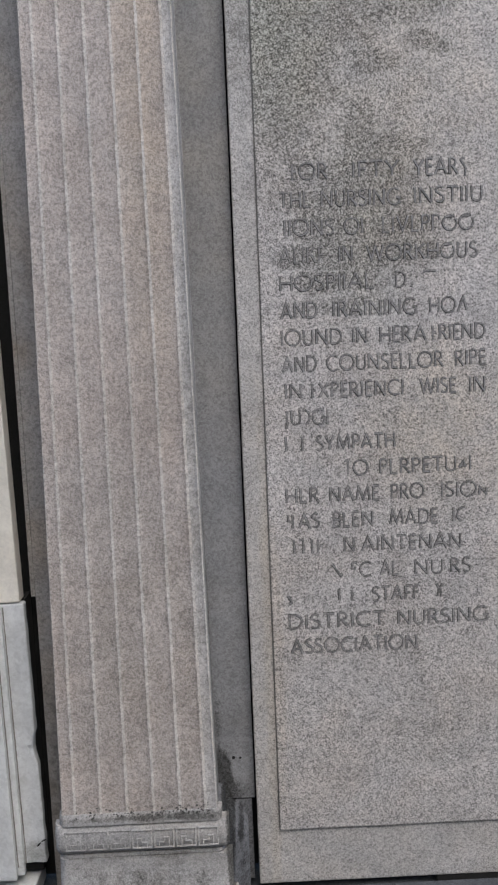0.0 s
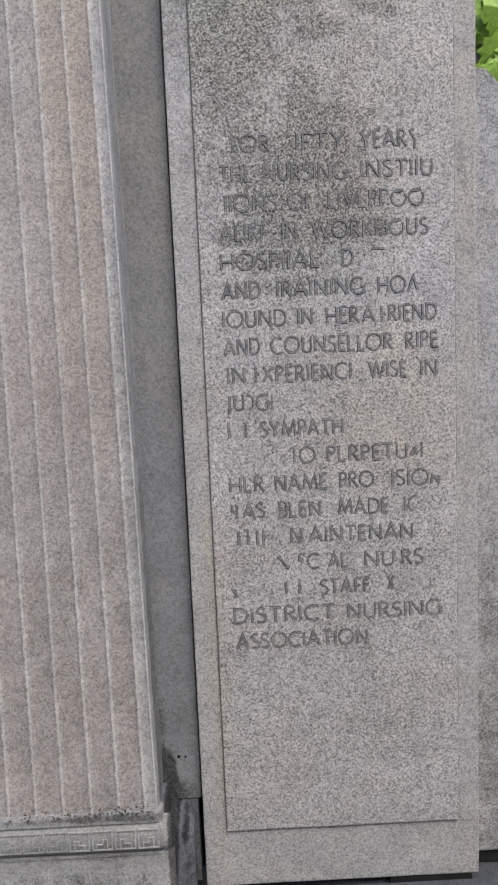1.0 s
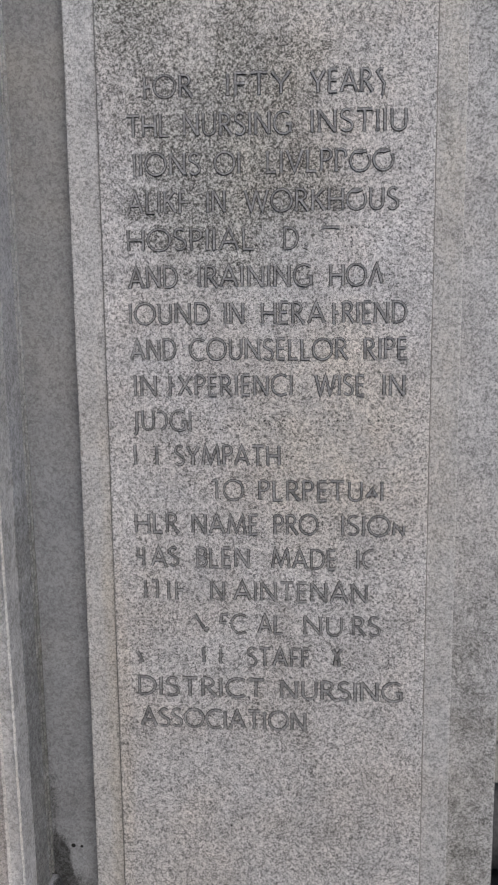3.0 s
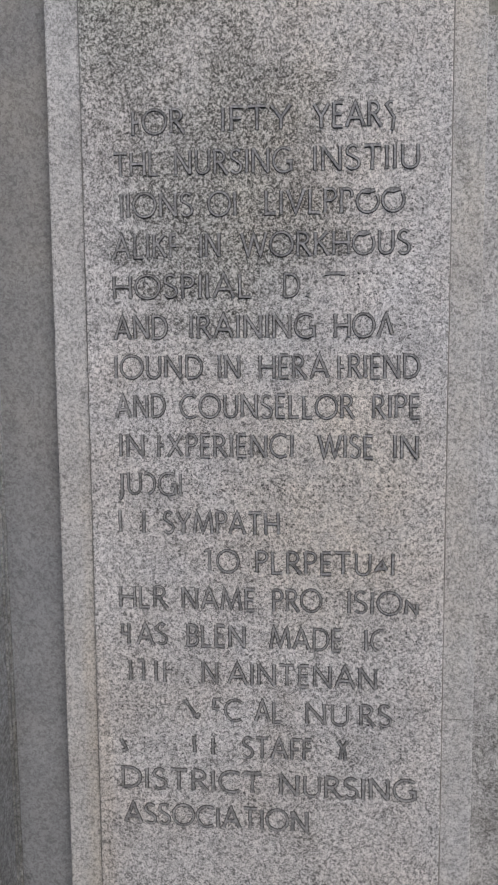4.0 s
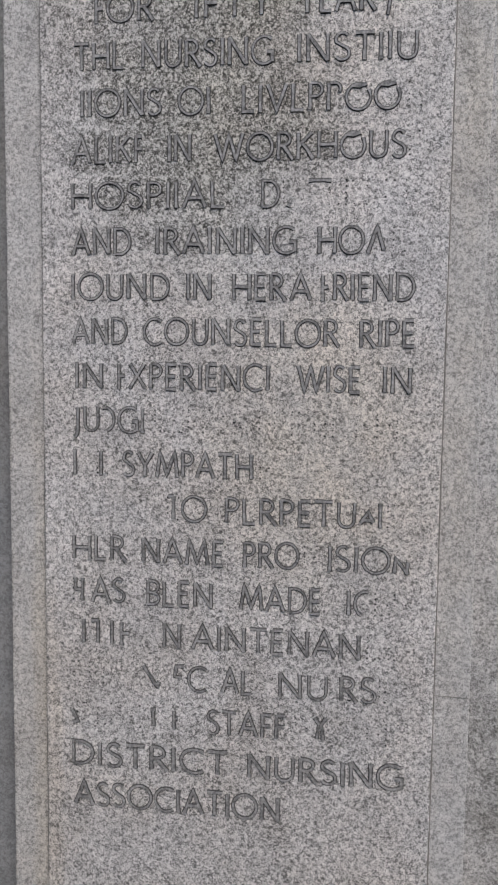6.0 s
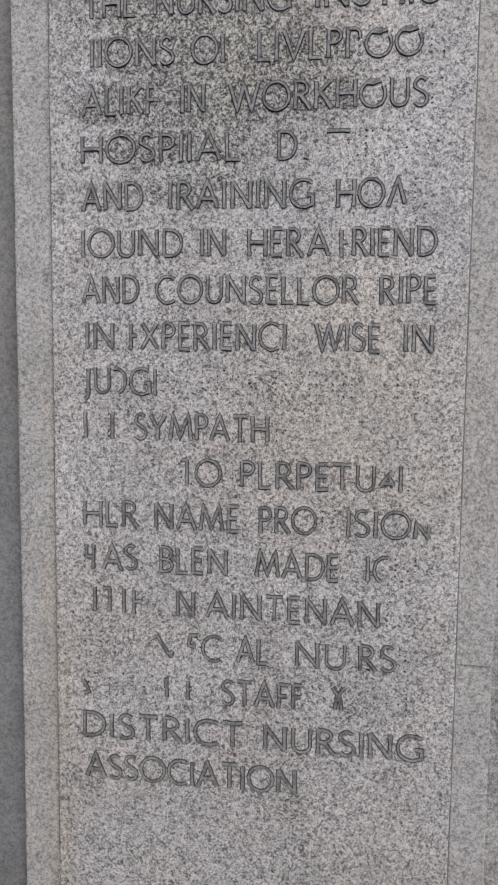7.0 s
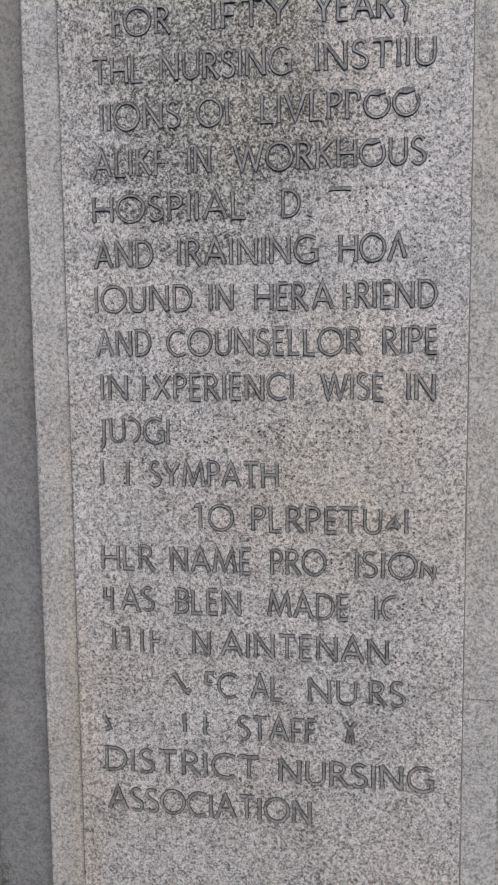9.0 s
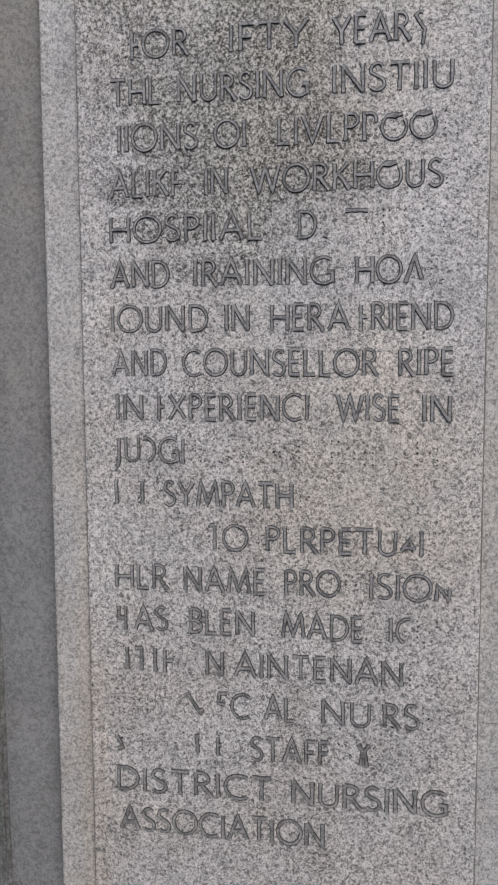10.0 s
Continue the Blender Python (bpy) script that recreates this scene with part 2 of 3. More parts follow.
def sweep(profile, x0, x1, taper=0.0, rows=1):
    """A moulding that runs along x: profile is (y, z) from top to bottom."""
    verts, faces = [], []
    n = len(profile)
    xs, c = np.linspace(x0, x1, rows + 1), 0.020
    if rows >= 30:
        turn = c * (1 - np.cos(np.linspace(0, math.pi / 2, 6)))
        xs = np.concatenate((x0 + turn, np.linspace(x0 + c, x1 - c, rows)[1:-1], x1 - turn[::-1]))
    for x in xs:
        d = min(x - x0, x1 - x, c) if rows >= 30 else c
        back = c * (1 - math.sqrt(max(0.0, 1 - ((c - d) / c) ** 2)))
        for y, z in profile:
            y = min(y + back, -0.105) if rows >= 30 and y < -0.105 else y
            verts.append((x + 0.0006 * noise.noise(Vector((z * 60, y * 60, 1.0))), y + 0.0010 * noise.noise(Vector((x * 60, z * 80, 3.0))), z + 0.0010 * noise.noise(Vector((x * 70, y * 80, 7.0)))))
    for i in range(len(xs) - 1):
        for k in range(n):
            faces.append((i * n + k, i * n + (k + 1) % n, (i + 1) * n + (k + 1) % n, (i + 1) * n + k))
    faces.append(tuple(range(n)))
    faces.append(tuple(reversed([(len(xs) - 1) * n + k for k in range(n)])))
    return verts, faces


def ribbon(verts, faces, slots, points, half, height, y, skirt=0.0013, closed=False, flare=0.0):
    """A raised stroke on an upright face at depth y: flat top (slot 0) and sloping sides (slot 1)."""
    pts = [Vector(p) for p in points]
    fine = []
    count = len(pts) if closed else len(pts) - 1
    for i in range(count):
        a, b = pts[i], pts[(i + 1) % len(pts)]
        cuts = max(1, int((b - a).length / 0.005))
        fine += [a.lerp(b, k / cuts) for k in range(cuts)]
    if not closed:
        fine.append(pts[-1])
    n, start = len(fine), len(verts)
    for i, p in enumerate(fine):
        before = fine[i - 1] if i or closed else p
        after = fine[(i + 1) % n] if i < n - 1 or closed else p
        d1, d2 = (p - before), (after - p)
        d1 = d1.normalized() if d1.length > 1e-9 else d2.normalized()
        d2 = d2.normalized() if d2.length > 1e-9 else d1
        side1, side2 = Vector((-d1.y, d1.x)), Vector((-d2.y, d2.x))
        s = side1 + side2
        s = s.normalized() if s.length > 1e-6 else side1
        s = s / max(0.5, s.dot(side1))
        end = 0 if closed else max(0.0, 1 - min(i, n - 1 - i) / 1.5)
        h = half * (1 + flare * end + 0.30 * noise.noise(Vector((p.x * 160, p.y * 160, 5.0))))
        p = p + 0.0005 * Vector((noise.noise(Vector((p.x * 110, p.y * 110, 1.5))), noise.noise(Vector((p.x * 110, p.y * 110, 9.5)))))
        for k, (o, lift) in enumerate(((-h - skirt, 0.0), (-h, height), (h, height), (h + skirt, 0.0))):
            q = p + s * o
            verts.append((q.x, y - lift - 0.0002, q.y))
    for i in range(n if closed else n - 1):
        a, b = start + 4 * i, start + 4 * ((i + 1) % n)
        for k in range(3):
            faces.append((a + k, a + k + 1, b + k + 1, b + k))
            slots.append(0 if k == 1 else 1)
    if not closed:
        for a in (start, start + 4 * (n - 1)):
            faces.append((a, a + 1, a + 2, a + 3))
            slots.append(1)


# ---- ground ----
ground = tagged(part("ground", ([(-300, -300, -0.03), (300, -300, -0.03), (300, 300, -0.03), (-300, 300, -0.03)], [(0, 1, 2, 3)]), paving_stone), "grey stone ground round the memorial", "ground", kind="structure")
pavement = tagged(new("pavement"), "grey paving slabs in front of the memorial", "pavement", kind="structure")


# ---- the inscribed tablet ----
tablet = thing("inscribed_tablet", "grey granite memorial tablet with broken lead lettering", "memorial")
part("slab", block(-0.361, 0.352, 0.008, 0.10, 0.0, 2.75, 0.004, 0.0007), border_granite, tablet, "plain granite margin with fine bed joints")
part("foot_gap", block(0.12, 0.335, 0.012, 0.09, -0.028, 0.004, 0.002, 0.001), void, tablet, "dark open joint under the tablet")
panel = part("raised_panel", block(-0.301, 0.2985, 0.0, 0.02, 0.157, 2.74, 0.003, 0.0008, 0.02), panel_granite, tablet, "tooled granite panel stained by soot")

CAP, PITCH, FIRST = 0.0365, 0.0663, 1.8405


def arc(cx, cz, rx, rz, a, b, n=14):
    return [(cx + rx * math.cos(radians(a + (b - a) * i / n)), cz + rz * math.sin(radians(a + (b - a) * i / n))) for i in range(n + 1)]


RING = arc(0.47, 0.5, 0.47, 0.52, 90, 450, 26)[:-1]
ESS = arc(0.25, 0.75, 0.21, 0.25, 35, 200, 8) + arc(0.25, 0.25, 0.23, 0.25, 70, -150, 9)[1:]
BOWL = [(0.06, 1), (0.24, 1)] + arc(0.24, 0.75, 0.24, 0.25, 90, -90, 9) + [(0.06, 0.5)]
# each letter: its width, then its strokes; small letters and marks are damaged ones
GLYPHS = {
    "A": (0.78, [(0.02, 0), (0.38, 1), (0.76, 0)], [(0.17, 0.34), (0.6, 0.34)]),
    "B": (0.5, [(0.06, 0), (0.06, 1)], BOWL, [(0.06, 0.5), (0.26, 0.5)] + arc(0.26, 0.25, 0.24, 0.25, 90, -90, 8) + [(0.06, 0)]),
    "C": (0.74, arc(0.46, 0.5, 0.45, 0.52, 52, 308, 18)),
    "D": (0.74, [(0.06, 0), (0.06, 1), (0.28, 1)] + arc(0.28, 0.5, 0.44, 0.5, 90, -90, 14) + [(0.06, 0)]),
    "E": (0.46, [(0.06, 0), (0.06, 1)], [(0.06, 1), (0.44, 1)], [(0.06, 0.52), (0.4, 0.52)], [(0.06, 0), (0.45, 0)]),
    "F": (0.46, [(0.06, 0), (0.06, 1)], [(0.06, 1), (0.44, 1)], [(0.06, 0.52), (0.4, 0.52)]),
    "G": (0.78, arc(0.46, 0.5, 0.45, 0.52, 52, 320, 18), [(0.78, 0.06), (0.78, 0.44), (0.56, 0.44)]),
    "H": (0.72, [(0.06, 0), (0.06, 1)], [(0.68, 0), (0.68, 1)], [(0.06, 0.5), (0.68, 0.5)]),
    "I": (0.13, [(0.06, 0), (0.06, 1)]),
    "J": (0.22, [(0.14, 1), (0.14, 0.05), (0.08, -0.16), (0.0, -0.24)]),
    "K": (0.62, [(0.06, 0), (0.06, 1)], [(0.55, 1), (0.08, 0.48)], [(0.2, 0.6), (0.62, 0)]),
    "L": (0.46, [(0.06, 1), (0.06, 0), (0.46, 0)]),
    "M": (0.95, [(0.03, 0), (0.16, 1), (0.47, 0.08), (0.8, 1), (0.93, 0)]),
    "N": (0.76, [(0.06, 0), (0.06, 1)], [(0.06, 1), (0.7, 0)], [(0.7, 0), (0.7, 1)]),
    "O": (0.95, "ring"),
    "P": (0.5, [(0.06, 0), (0.06, 1)], BOWL),
    "R": (0.58, [(0.06, 0), (0.06, 1)], BOWL, [(0.24, 0.5), (0.6, -0.03)]),
    "S": (0.5, ESS),
    "T": (0.62, [(0.31, 0), (0.31, 1)], [(0.0, 1), (0.62, 1)]),
    "U": (0.66, [(0.06, 1), (0.06, 0.32)] + arc(0.34, 0.3, 0.28, 0.3, 180, 360, 10) + [(0.62, 1)]),
    "V": (0.72, [(0.02, 1), (0.36, 0), (0.7, 1)]),
    "W": (1.1, [(0.02, 1), (0.3, 0), (0.55, 0.95), (0.82, 0), (1.08, 1)]),
    "X": (0.66, [(0.02, 1), (0.64, 0)], [(0.62, 1), (0.02, 0)]),
    "Y": (0.68, [(0.02, 1), (0.34, 0.45), (0.66, 1)], [(0.34, 0.45), (0.34, 0)]),
    "h": (0.34, [(0.06, -0.06), (0.06, 0.95)], [(0.06, 0.46), (0.3, 0.5)]),
    "t": (0.4, [(0.2, 0), (0.2, 1)], [(0.0, 0.97), (0.22, 1)]),
    "o": (0.86, arc(0.43, 0.46, 0.43, 0.48, 60, 395, 20), [(0.2, 0.88), (0.45, 0.83), (0.72, 0.93)]),
    "c": (0.74, arc(0.46, 0.5, 0.45, 0.52, 80, 240, 12)),
    "e": (0.46, [(0.06, 0), (0.06, 1)], [(0.06, 1), (0.3, 1)], [(0.06, 0.52), (0.34, 0.52)]),
    "p": (0.52, [(0.06, 0), (0.06, 1)], [(0.06, 1), (0.28, 1)] + arc(0.28, 0.78, 0.2, 0.22, 90, -30, 6)),
    "v": (0.66, [(0.02, 0), (0.36, 1), (0.64, 0.12)]),
    "n": (0.5, [(0.02, 0.02), (0.06, 0.62), (0.5, 0.0)], [(0.44, 0.0), (0.5, 0.5)]),
    "i": (0.16, [(0.08, 0.1), (0.06, 0.82)], [(0.0, 0.8), (0.14, 0.84)]),
    "f": (0.2, [(0.1, 0.05), (0.1, 0.86)], [(0.1, 0.5), (0.2, 0.52)]),
    "a": (0.6, [(0.04, 0.45), (0.04, 1)], [(0.34, 0), (0.34, 1)], [(0.06, 0.5), (0.34, 0.5)]),
    "r": (0.4, [(0.0, 0.98), (0.4, 1.0)], [(0.06, 0.98), (0.02, 0.55), (0.3, 0.5)]),
    "b": (0.6, [(0.0, 0.95), (0.46, 0.12), (0.56, 0.3)], [(0.34, 0.28), (0.58, 0.05)]),
    "j": (0.2, [(0.0, 0.62), (0.1, 0.3), (0.16, 0.1), (0.02, 0.02)]),
    "k": (0.5, [(0.02, 1), (0.2, 0.72), (0.12, 0.1)], [(0.44, 1), (0.28, 0.7), (0.36, 0.05)], [(0.1, 0.5), (0.36, 0.5)]),
    "s": (0.5, arc(0.25, 0.72, 0.21, 0.26, 60, 150, 4) + [(0.28, 0.52), (0.42, 0.34), (0.34, -0.2)]),
    "x": (0.5, [(0.02, 0.15), (0.3, 0.62), (0.48, 0.2)], [(0.12, 0.3), (0.4, 0.3)]),
    "q": (0.5, arc(0.05, 0.5, 0.42, 0.5, 80, -70, 10), [(0.0, 0.98), (0.12, 1.0)]),
    "-": (0.8, [(0.0, 0.98), (0.5, 1.0), (0.8, 0.97)]),
    ".": (0.1, [(0.0, 0.06), (0.08, 0.0)]),
}


def inscribe(row, *words):
    """One line of separate lead letters: (letters, left, right) in metres across the panel."""
    z = FIRST - PITCH * row
    for letters, x0, x1 in words:
        gap = 0.16
        total = sum(GLYPHS[c][0] for c in letters) + gap * (len(letters) - 1)
        scale, x = (x1 - x0) / total, x0
        tall = CAP
        for c in letters:
            width, *strokes = GLYPHS[c]
            lean = random.uniform(-0.012, 0.012)
            drop = random.uniform(-0.0008, 0.0008)
            verts, faces, slots = [], [], []
            for k, stroke in enumerate(strokes):
                closed = stroke == "ring"
                pts = RING if closed else stroke
                placed = [(x + px * scale + lean * pz * tall, z + drop + pz * tall) for px, pz in pts]
                thin = (0.0014 if len(pts) > 5 else 0.0018) + (0.0004 if row > 16 else 0.0)
                ribbon(verts, faces, slots, placed, thin, 0.0016 + 0.00025 * k, 0.0, skirt=0.0014 if row < 6 else 0.0013, closed=closed, flare=0.25)
            # black rims: edge shadow and dirt of each letter, put into the colour
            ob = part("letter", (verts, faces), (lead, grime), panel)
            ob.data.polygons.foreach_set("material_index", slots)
            x += (width + gap) * scale


inscribe(0, ("hOR", -0.216, -0.129), ("IFTY", -0.068, 0.045), ("YEARs", 0.081, 0.211))
inscribe(1, ("THL", -0.247, -0.173), ("NURSING", -0.146, 0.045), ("INSTIIU", 0.081, 0.248))
inscribe(2, ("IIONS", -0.238, -0.117), ("OI", -0.090, -0.044), ("LIVLPpoo", 0.002, 0.225))
inscribe(3, ("ALIKe", -0.251, -0.140), ("IN", -0.106, -0.072), ("WORKHoUS", -0.037, 0.235))
inscribe(4, ("HOSPIIAL", -0.254, -0.022), ("D", 0.032, 0.058), (".", 0.069, 0.076), ("-", 0.100, 0.133))
inscribe(5, ("AND", -0.252, -0.163), ("IRAINING", -0.124, 0.082), ("HOv", 0.115, 0.209))
inscribe(6, ("IOUND", -0.254, -0.104), ("IN", -0.077, -0.041), ("HER", -0.009, 0.068), ("A", 0.077, 0.106), ("hRIEND", 0.121, 0.253))
inscribe(7, ("AND", -0.253, -0.169), ("COUNSELLOR", -0.142, 0.147), ("RIPE", 0.178, 0.255))
inscribe(8, ("IN", -0.249, -0.206), ("hXPERIENCI", -0.183, 0.048), ("WISE", 0.089, 0.180), ("IN", 0.213, 0.253))
inscribe(9, ("JUqGI", -0.251, -0.142))
inscribe(10, ("I", -0.255, -0.246), ("I", -0.213, -0.206), ("SYMPATH", -0.175, 0.024))
inscribe(11, ("tO", -0.104, -0.046), ("PLRPETUxI", -0.017, 0.217))
inscribe(12, ("HLR", -0.256, -0.172), ("NAME", -0.145, -0.019), ("PRO", 0.012, 0.095), ("ISIOn", 0.139, 0.256))
inscribe(13, ("aAS", -0.253, -0.173), ("BLEN", -0.138, -0.035), ("MADE", 0.008, 0.129), ("Ic", 0.169, 0.207))
inscribe(14, ("ItIh", -0.242, -0.163), ("N", -0.112, -0.084), ("AINTENAN", -0.066, 0.190))
inscribe(15, ("b", -0.143, -0.116), ("rC", -0.093, -0.044), ("AL", -0.019, 0.026), ("NU", 0.068, 0.142), ("RS", 0.161, 0.214))
inscribe(16, ("j", -0.259, -0.247), ("i", -0.131, -0.122), ("f", -0.100, -0.088), ("STAFF", -0.041, 0.080), ("k", 0.123, 0.143))
inscribe(17, ("DISTRICT", -0.260, -0.010), ("NURSING", 0.022, 0.256))
inscribe(18, ("ASSOCIATION", -0.255, 0.073))

# step shade painted round the panel, and hairline bed joints in the margin
def hairline(points, half, y, parent, name="step_shade_line", fill=grime):
    verts, faces, slots = [], [], []
    ribbon(verts, faces, slots, points, half, 0.0003, y, 0.0003)
    return part(name, (verts, faces), fill, parent)


hairline([(-0.3022, 2.7), (-0.3022, 0.156)], 0.0014, 0.0075, tablet, "step_shade_line", joint_shade)
hairline([(-0.302, 0.1562), (0.294, 0.1562)], 0.0009, 0.0075, tablet)
hairline([(0.2998, 2.7), (0.2998, 0.159)], 0.0009, 0.0077, tablet, "step_shade_line", joint_shade)
hairline([(-0.359, 0.356), (-0.303, 0.355)], 0.0002, 0.0077, tablet, "bed_joint", joint_shade)
hairline([(0.30, 0.150), (0.350, 0.149)], 0.0003, 0.0077, tablet, "bed_joint", joint_shade)
hairline([(0.301, 0.861), (0.350, 0.860)], 0.0002, 0.0077, tablet, "bed_joint", joint_shade)


def peg_holes(*spots):
    """Dark peg holes where letters have dropped off: (row, from, to) in metres across the panel."""
    rng = random.Random(9)
    verts, faces = [], []
    for row, x0, x1 in spots:
        z0, x = FIRST - PITCH * row, x0
        while x <= x1:
            dots = [(0.0, u) for u in rng.sample((0.05, 0.28, 0.5, 0.72, 0.95), rng.choice((3, 4, 5)))]
            dots += [(rng.uniform(0.2, 0.5), rng.choice((0.05, 0.5, 0.95))) for _ in range(rng.choice((1, 2, 3)))]
            for dx, u in dots:
                cx, cz, r, k = x + dx * CAP, z0 + u * CAP + rng.uniform(-0.001, 0.001), rng.uniform(0.0010, 0.0017), len(verts)
                verts += [(cx + r * math.cos(a * math.pi / 3), -0.0009, cz + r * math.sin(a * math.pi / 3)) for a in range(6)]
                faces.append(tuple(range(k, k + 6)))
            x += rng.uniform(0.022, 0.034)
    k = len(verts)
    verts += [(-0.078 + 0.002 * math.cos(a * math.pi / 3), -0.0009, 0.436 + 0.0026 * math.sin(a * math.pi / 3)) for a in range(6)]
    faces.append(tuple(range(k, k + 6)))
    ob = part("peg_hole", (verts, faces), void, panel, "small dark peg holes of lost letters")
    return tagged(ob, kind="stuff")


peg_holes((2, 0.238, 0.24), (3, 0.241, 0.243), (4, 0.064, 0.08), (4, 0.13, 0.21), (4, 0.238, 0.24), (5, 0.222, 0.25), (9, -0.125, 0.24), (10, -0.215, -0.2), (10, 0.036, 0.05),
          (11, -0.105, -0.09), (11, 0.225, 0.245), (12, 0.104, 0.13), (13, -0.255, -0.245), (13, 0.21, 0.245), (14, 0.2, 0.245), (15, -0.255, -0.2), (15, -0.075, -0.06), (15, 0.165, 0.17), (15, 0.22, 0.245), (16, -0.25, -0.15), (16, 0.095, 0.11), (16, 0.175, 0.25))

# ---- the fluted pilaster ----
pilaster = thing("fluted_pilaster", "brown-grey stone fluted pilaster on a key-patterned base", "pilaster")


def shaft():
    """Five shallow flutes between narrow fillets, tapering upwards, with softened arrises."""
    marks = (0.0, 0.088, 0.255, 0.425, 0.595, 0.764, 0.927, 1.0)
    line, pale = [(0.0, 0.173), (0.0, 0.004), (0.006, 0.0)], []
    for i in range(7):
        a, b = marks[i] + 0.0085, marks[i + 1] - 0.0085
        deep = 0.0025 if i in (0, 6) else 0.0040
        steps = 4 if i in (0, 6) else 9
        pale.append(len(line) - 1)
        for k in range(steps + 1):
            s = 2 * k / steps - 1
            line.append((a + (b - a) * k / steps, deep * (1 - s * s) ** 0.5))
    pale += [len(line) - 1, len(line)]
    edge = len(line) - 6
    line += [(0.994, 0.0), (1.0, 0.004)]
    side = len(line) - 1
    line += [(1.0, 0.066), (0.988, 0.067), (0.988, 0.0695), (0.999, 0.0705), (0.999, 0.141), (0.972, 0.142), (0.972, 0.148), (0.999, 0.149), (0.999, 0.157), (0.972, 0.158), (0.972, 0.165), (1.0, 0.166), (1.0, 0.173)]
    zs = np.linspace(0.29, 2.75, 150)
    verts, faces, slots = [], [], []
    for z in zs:
        up = (z - 0.315) / 1.9
        left, right = -0.848 + 0.031 * up, -0.461 - 0.018 * up
        for u, d in line:
            p = Vector((left + (right - left) * u, -0.138 + d, z))
            w = 0.0007 * noise.noise(p * 40.0) + 0.0008 * noise.noise(p * 170.0)
            verts.append((p.x + w, p.y + w * 1.2 - 0.0, z))
    n = len(line)
    for i in range(len(zs) - 1):
        for k in range(n - 1):
            faces.append((i * n + k, i * n + k + 1, (i + 1) * n + k + 1, (i + 1) * n + k))
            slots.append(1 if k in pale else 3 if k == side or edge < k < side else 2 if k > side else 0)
    faces.append(tuple(range(n)))
    faces.append(tuple(reversed([(len(zs) - 1) * n + k for k in range(n)])))
    return verts, faces, slots + [0, 0]


*surface, shaft_slots = shaft()
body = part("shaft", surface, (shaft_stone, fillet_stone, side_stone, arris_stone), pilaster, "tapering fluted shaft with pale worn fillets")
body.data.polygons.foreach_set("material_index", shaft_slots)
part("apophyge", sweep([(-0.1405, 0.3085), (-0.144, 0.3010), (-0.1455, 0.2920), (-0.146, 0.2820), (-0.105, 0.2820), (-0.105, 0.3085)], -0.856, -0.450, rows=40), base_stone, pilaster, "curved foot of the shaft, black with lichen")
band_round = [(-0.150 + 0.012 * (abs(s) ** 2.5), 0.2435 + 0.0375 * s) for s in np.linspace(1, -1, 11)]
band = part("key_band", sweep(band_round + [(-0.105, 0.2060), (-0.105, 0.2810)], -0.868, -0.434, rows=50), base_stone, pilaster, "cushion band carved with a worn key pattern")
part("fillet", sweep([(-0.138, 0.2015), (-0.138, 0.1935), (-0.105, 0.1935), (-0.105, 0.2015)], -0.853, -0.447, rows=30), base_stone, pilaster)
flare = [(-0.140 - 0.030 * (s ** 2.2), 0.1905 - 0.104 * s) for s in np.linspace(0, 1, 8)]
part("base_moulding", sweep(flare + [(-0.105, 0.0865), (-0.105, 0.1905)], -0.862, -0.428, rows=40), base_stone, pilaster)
part("plinth", block(-0.880, -0.416, -0.178, -0.105, 0.0, 0.087, 0.004, 0.001), base_stone, pilaster)
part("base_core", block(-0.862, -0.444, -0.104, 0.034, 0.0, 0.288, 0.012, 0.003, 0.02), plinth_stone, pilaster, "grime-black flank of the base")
for i in range(7):
    x, z, s = -0.816 + 0.055 * i, 0.2435, 0.0235
    worn = 0.0009 if i < 3 else 0.0024
    verts, faces, slots = [], [], []
    ribbon(verts, faces, slots, [(x - s, z - s), (x - s, z + s), (x + s, z + s), (x + s, z - s)], 0.0012, worn, -0.1485, 0.001, closed=True)
    curl = [(x - s * 0.55, z - s * 0.9), (x - s * 0.55, z - s * 0.4), (x + s * 0.05, z - s * 0.4), (x + s * 0.05, z + s * 0.1), (x + s * 0.5, z + s * 0.1), (x + s * 0.5, z - s * 0.9)]
    if i % 2:
        curl = [(2 * x - a, b) for a, b in curl]
    ribbon(verts, faces, slots, curl, 0.0012, worn * 1.2, -0.1492, 0.001)
    key = part("key_motif", (verts, faces), (key_stone if i > 2 else base_stone, base_stone), band)
    key.data.polygons.foreach_set("material_index", slots)

# dark lichen along the ledge at the foot of the flutes
def lichen():
    rng = random.Random(3)
    bm = bmesh.new()
    for middle, spread, count in ((-0.735, 0.022, 14), (-0.668, 0.016, 26), (-0.604, 0.014, 34), (-0.54, 0.020, 60), (-0.495, 0.012, 24), (-0.80, 0.02, 8)):
        for _ in range(count):
            x, up = rng.gauss(middle, spread), rng.random() ** 1.6
            if not -0.845 < x < -0.465:
                continue
            r = rng.uniform(0.0008, 0.0034) * (1.1 - 0.5 * up)
            made = bmesh.ops.create_icosphere(bm, subdivisions=1, radius=r, matrix=pose(x, -0.1425 + 0.0055 * up, 0.3005 + 0.024 * up, rng.uniform(0, 90), rng.uniform(0, 90), rng.uniform(0, 90)) @ Matrix.Diagonal((1.0, rng.uniform(0.4, 1.0), rng.uniform(0.5, 1.6), 1.0)))
            for v in made["verts"]:
                v.co += 0.5 * r * noise.noise_vector(v.co * 900)
    return bm


tagged(part("lichen", lichen(), grime, pilaster, "black lichen crust on the ledge"), kind="stuff")

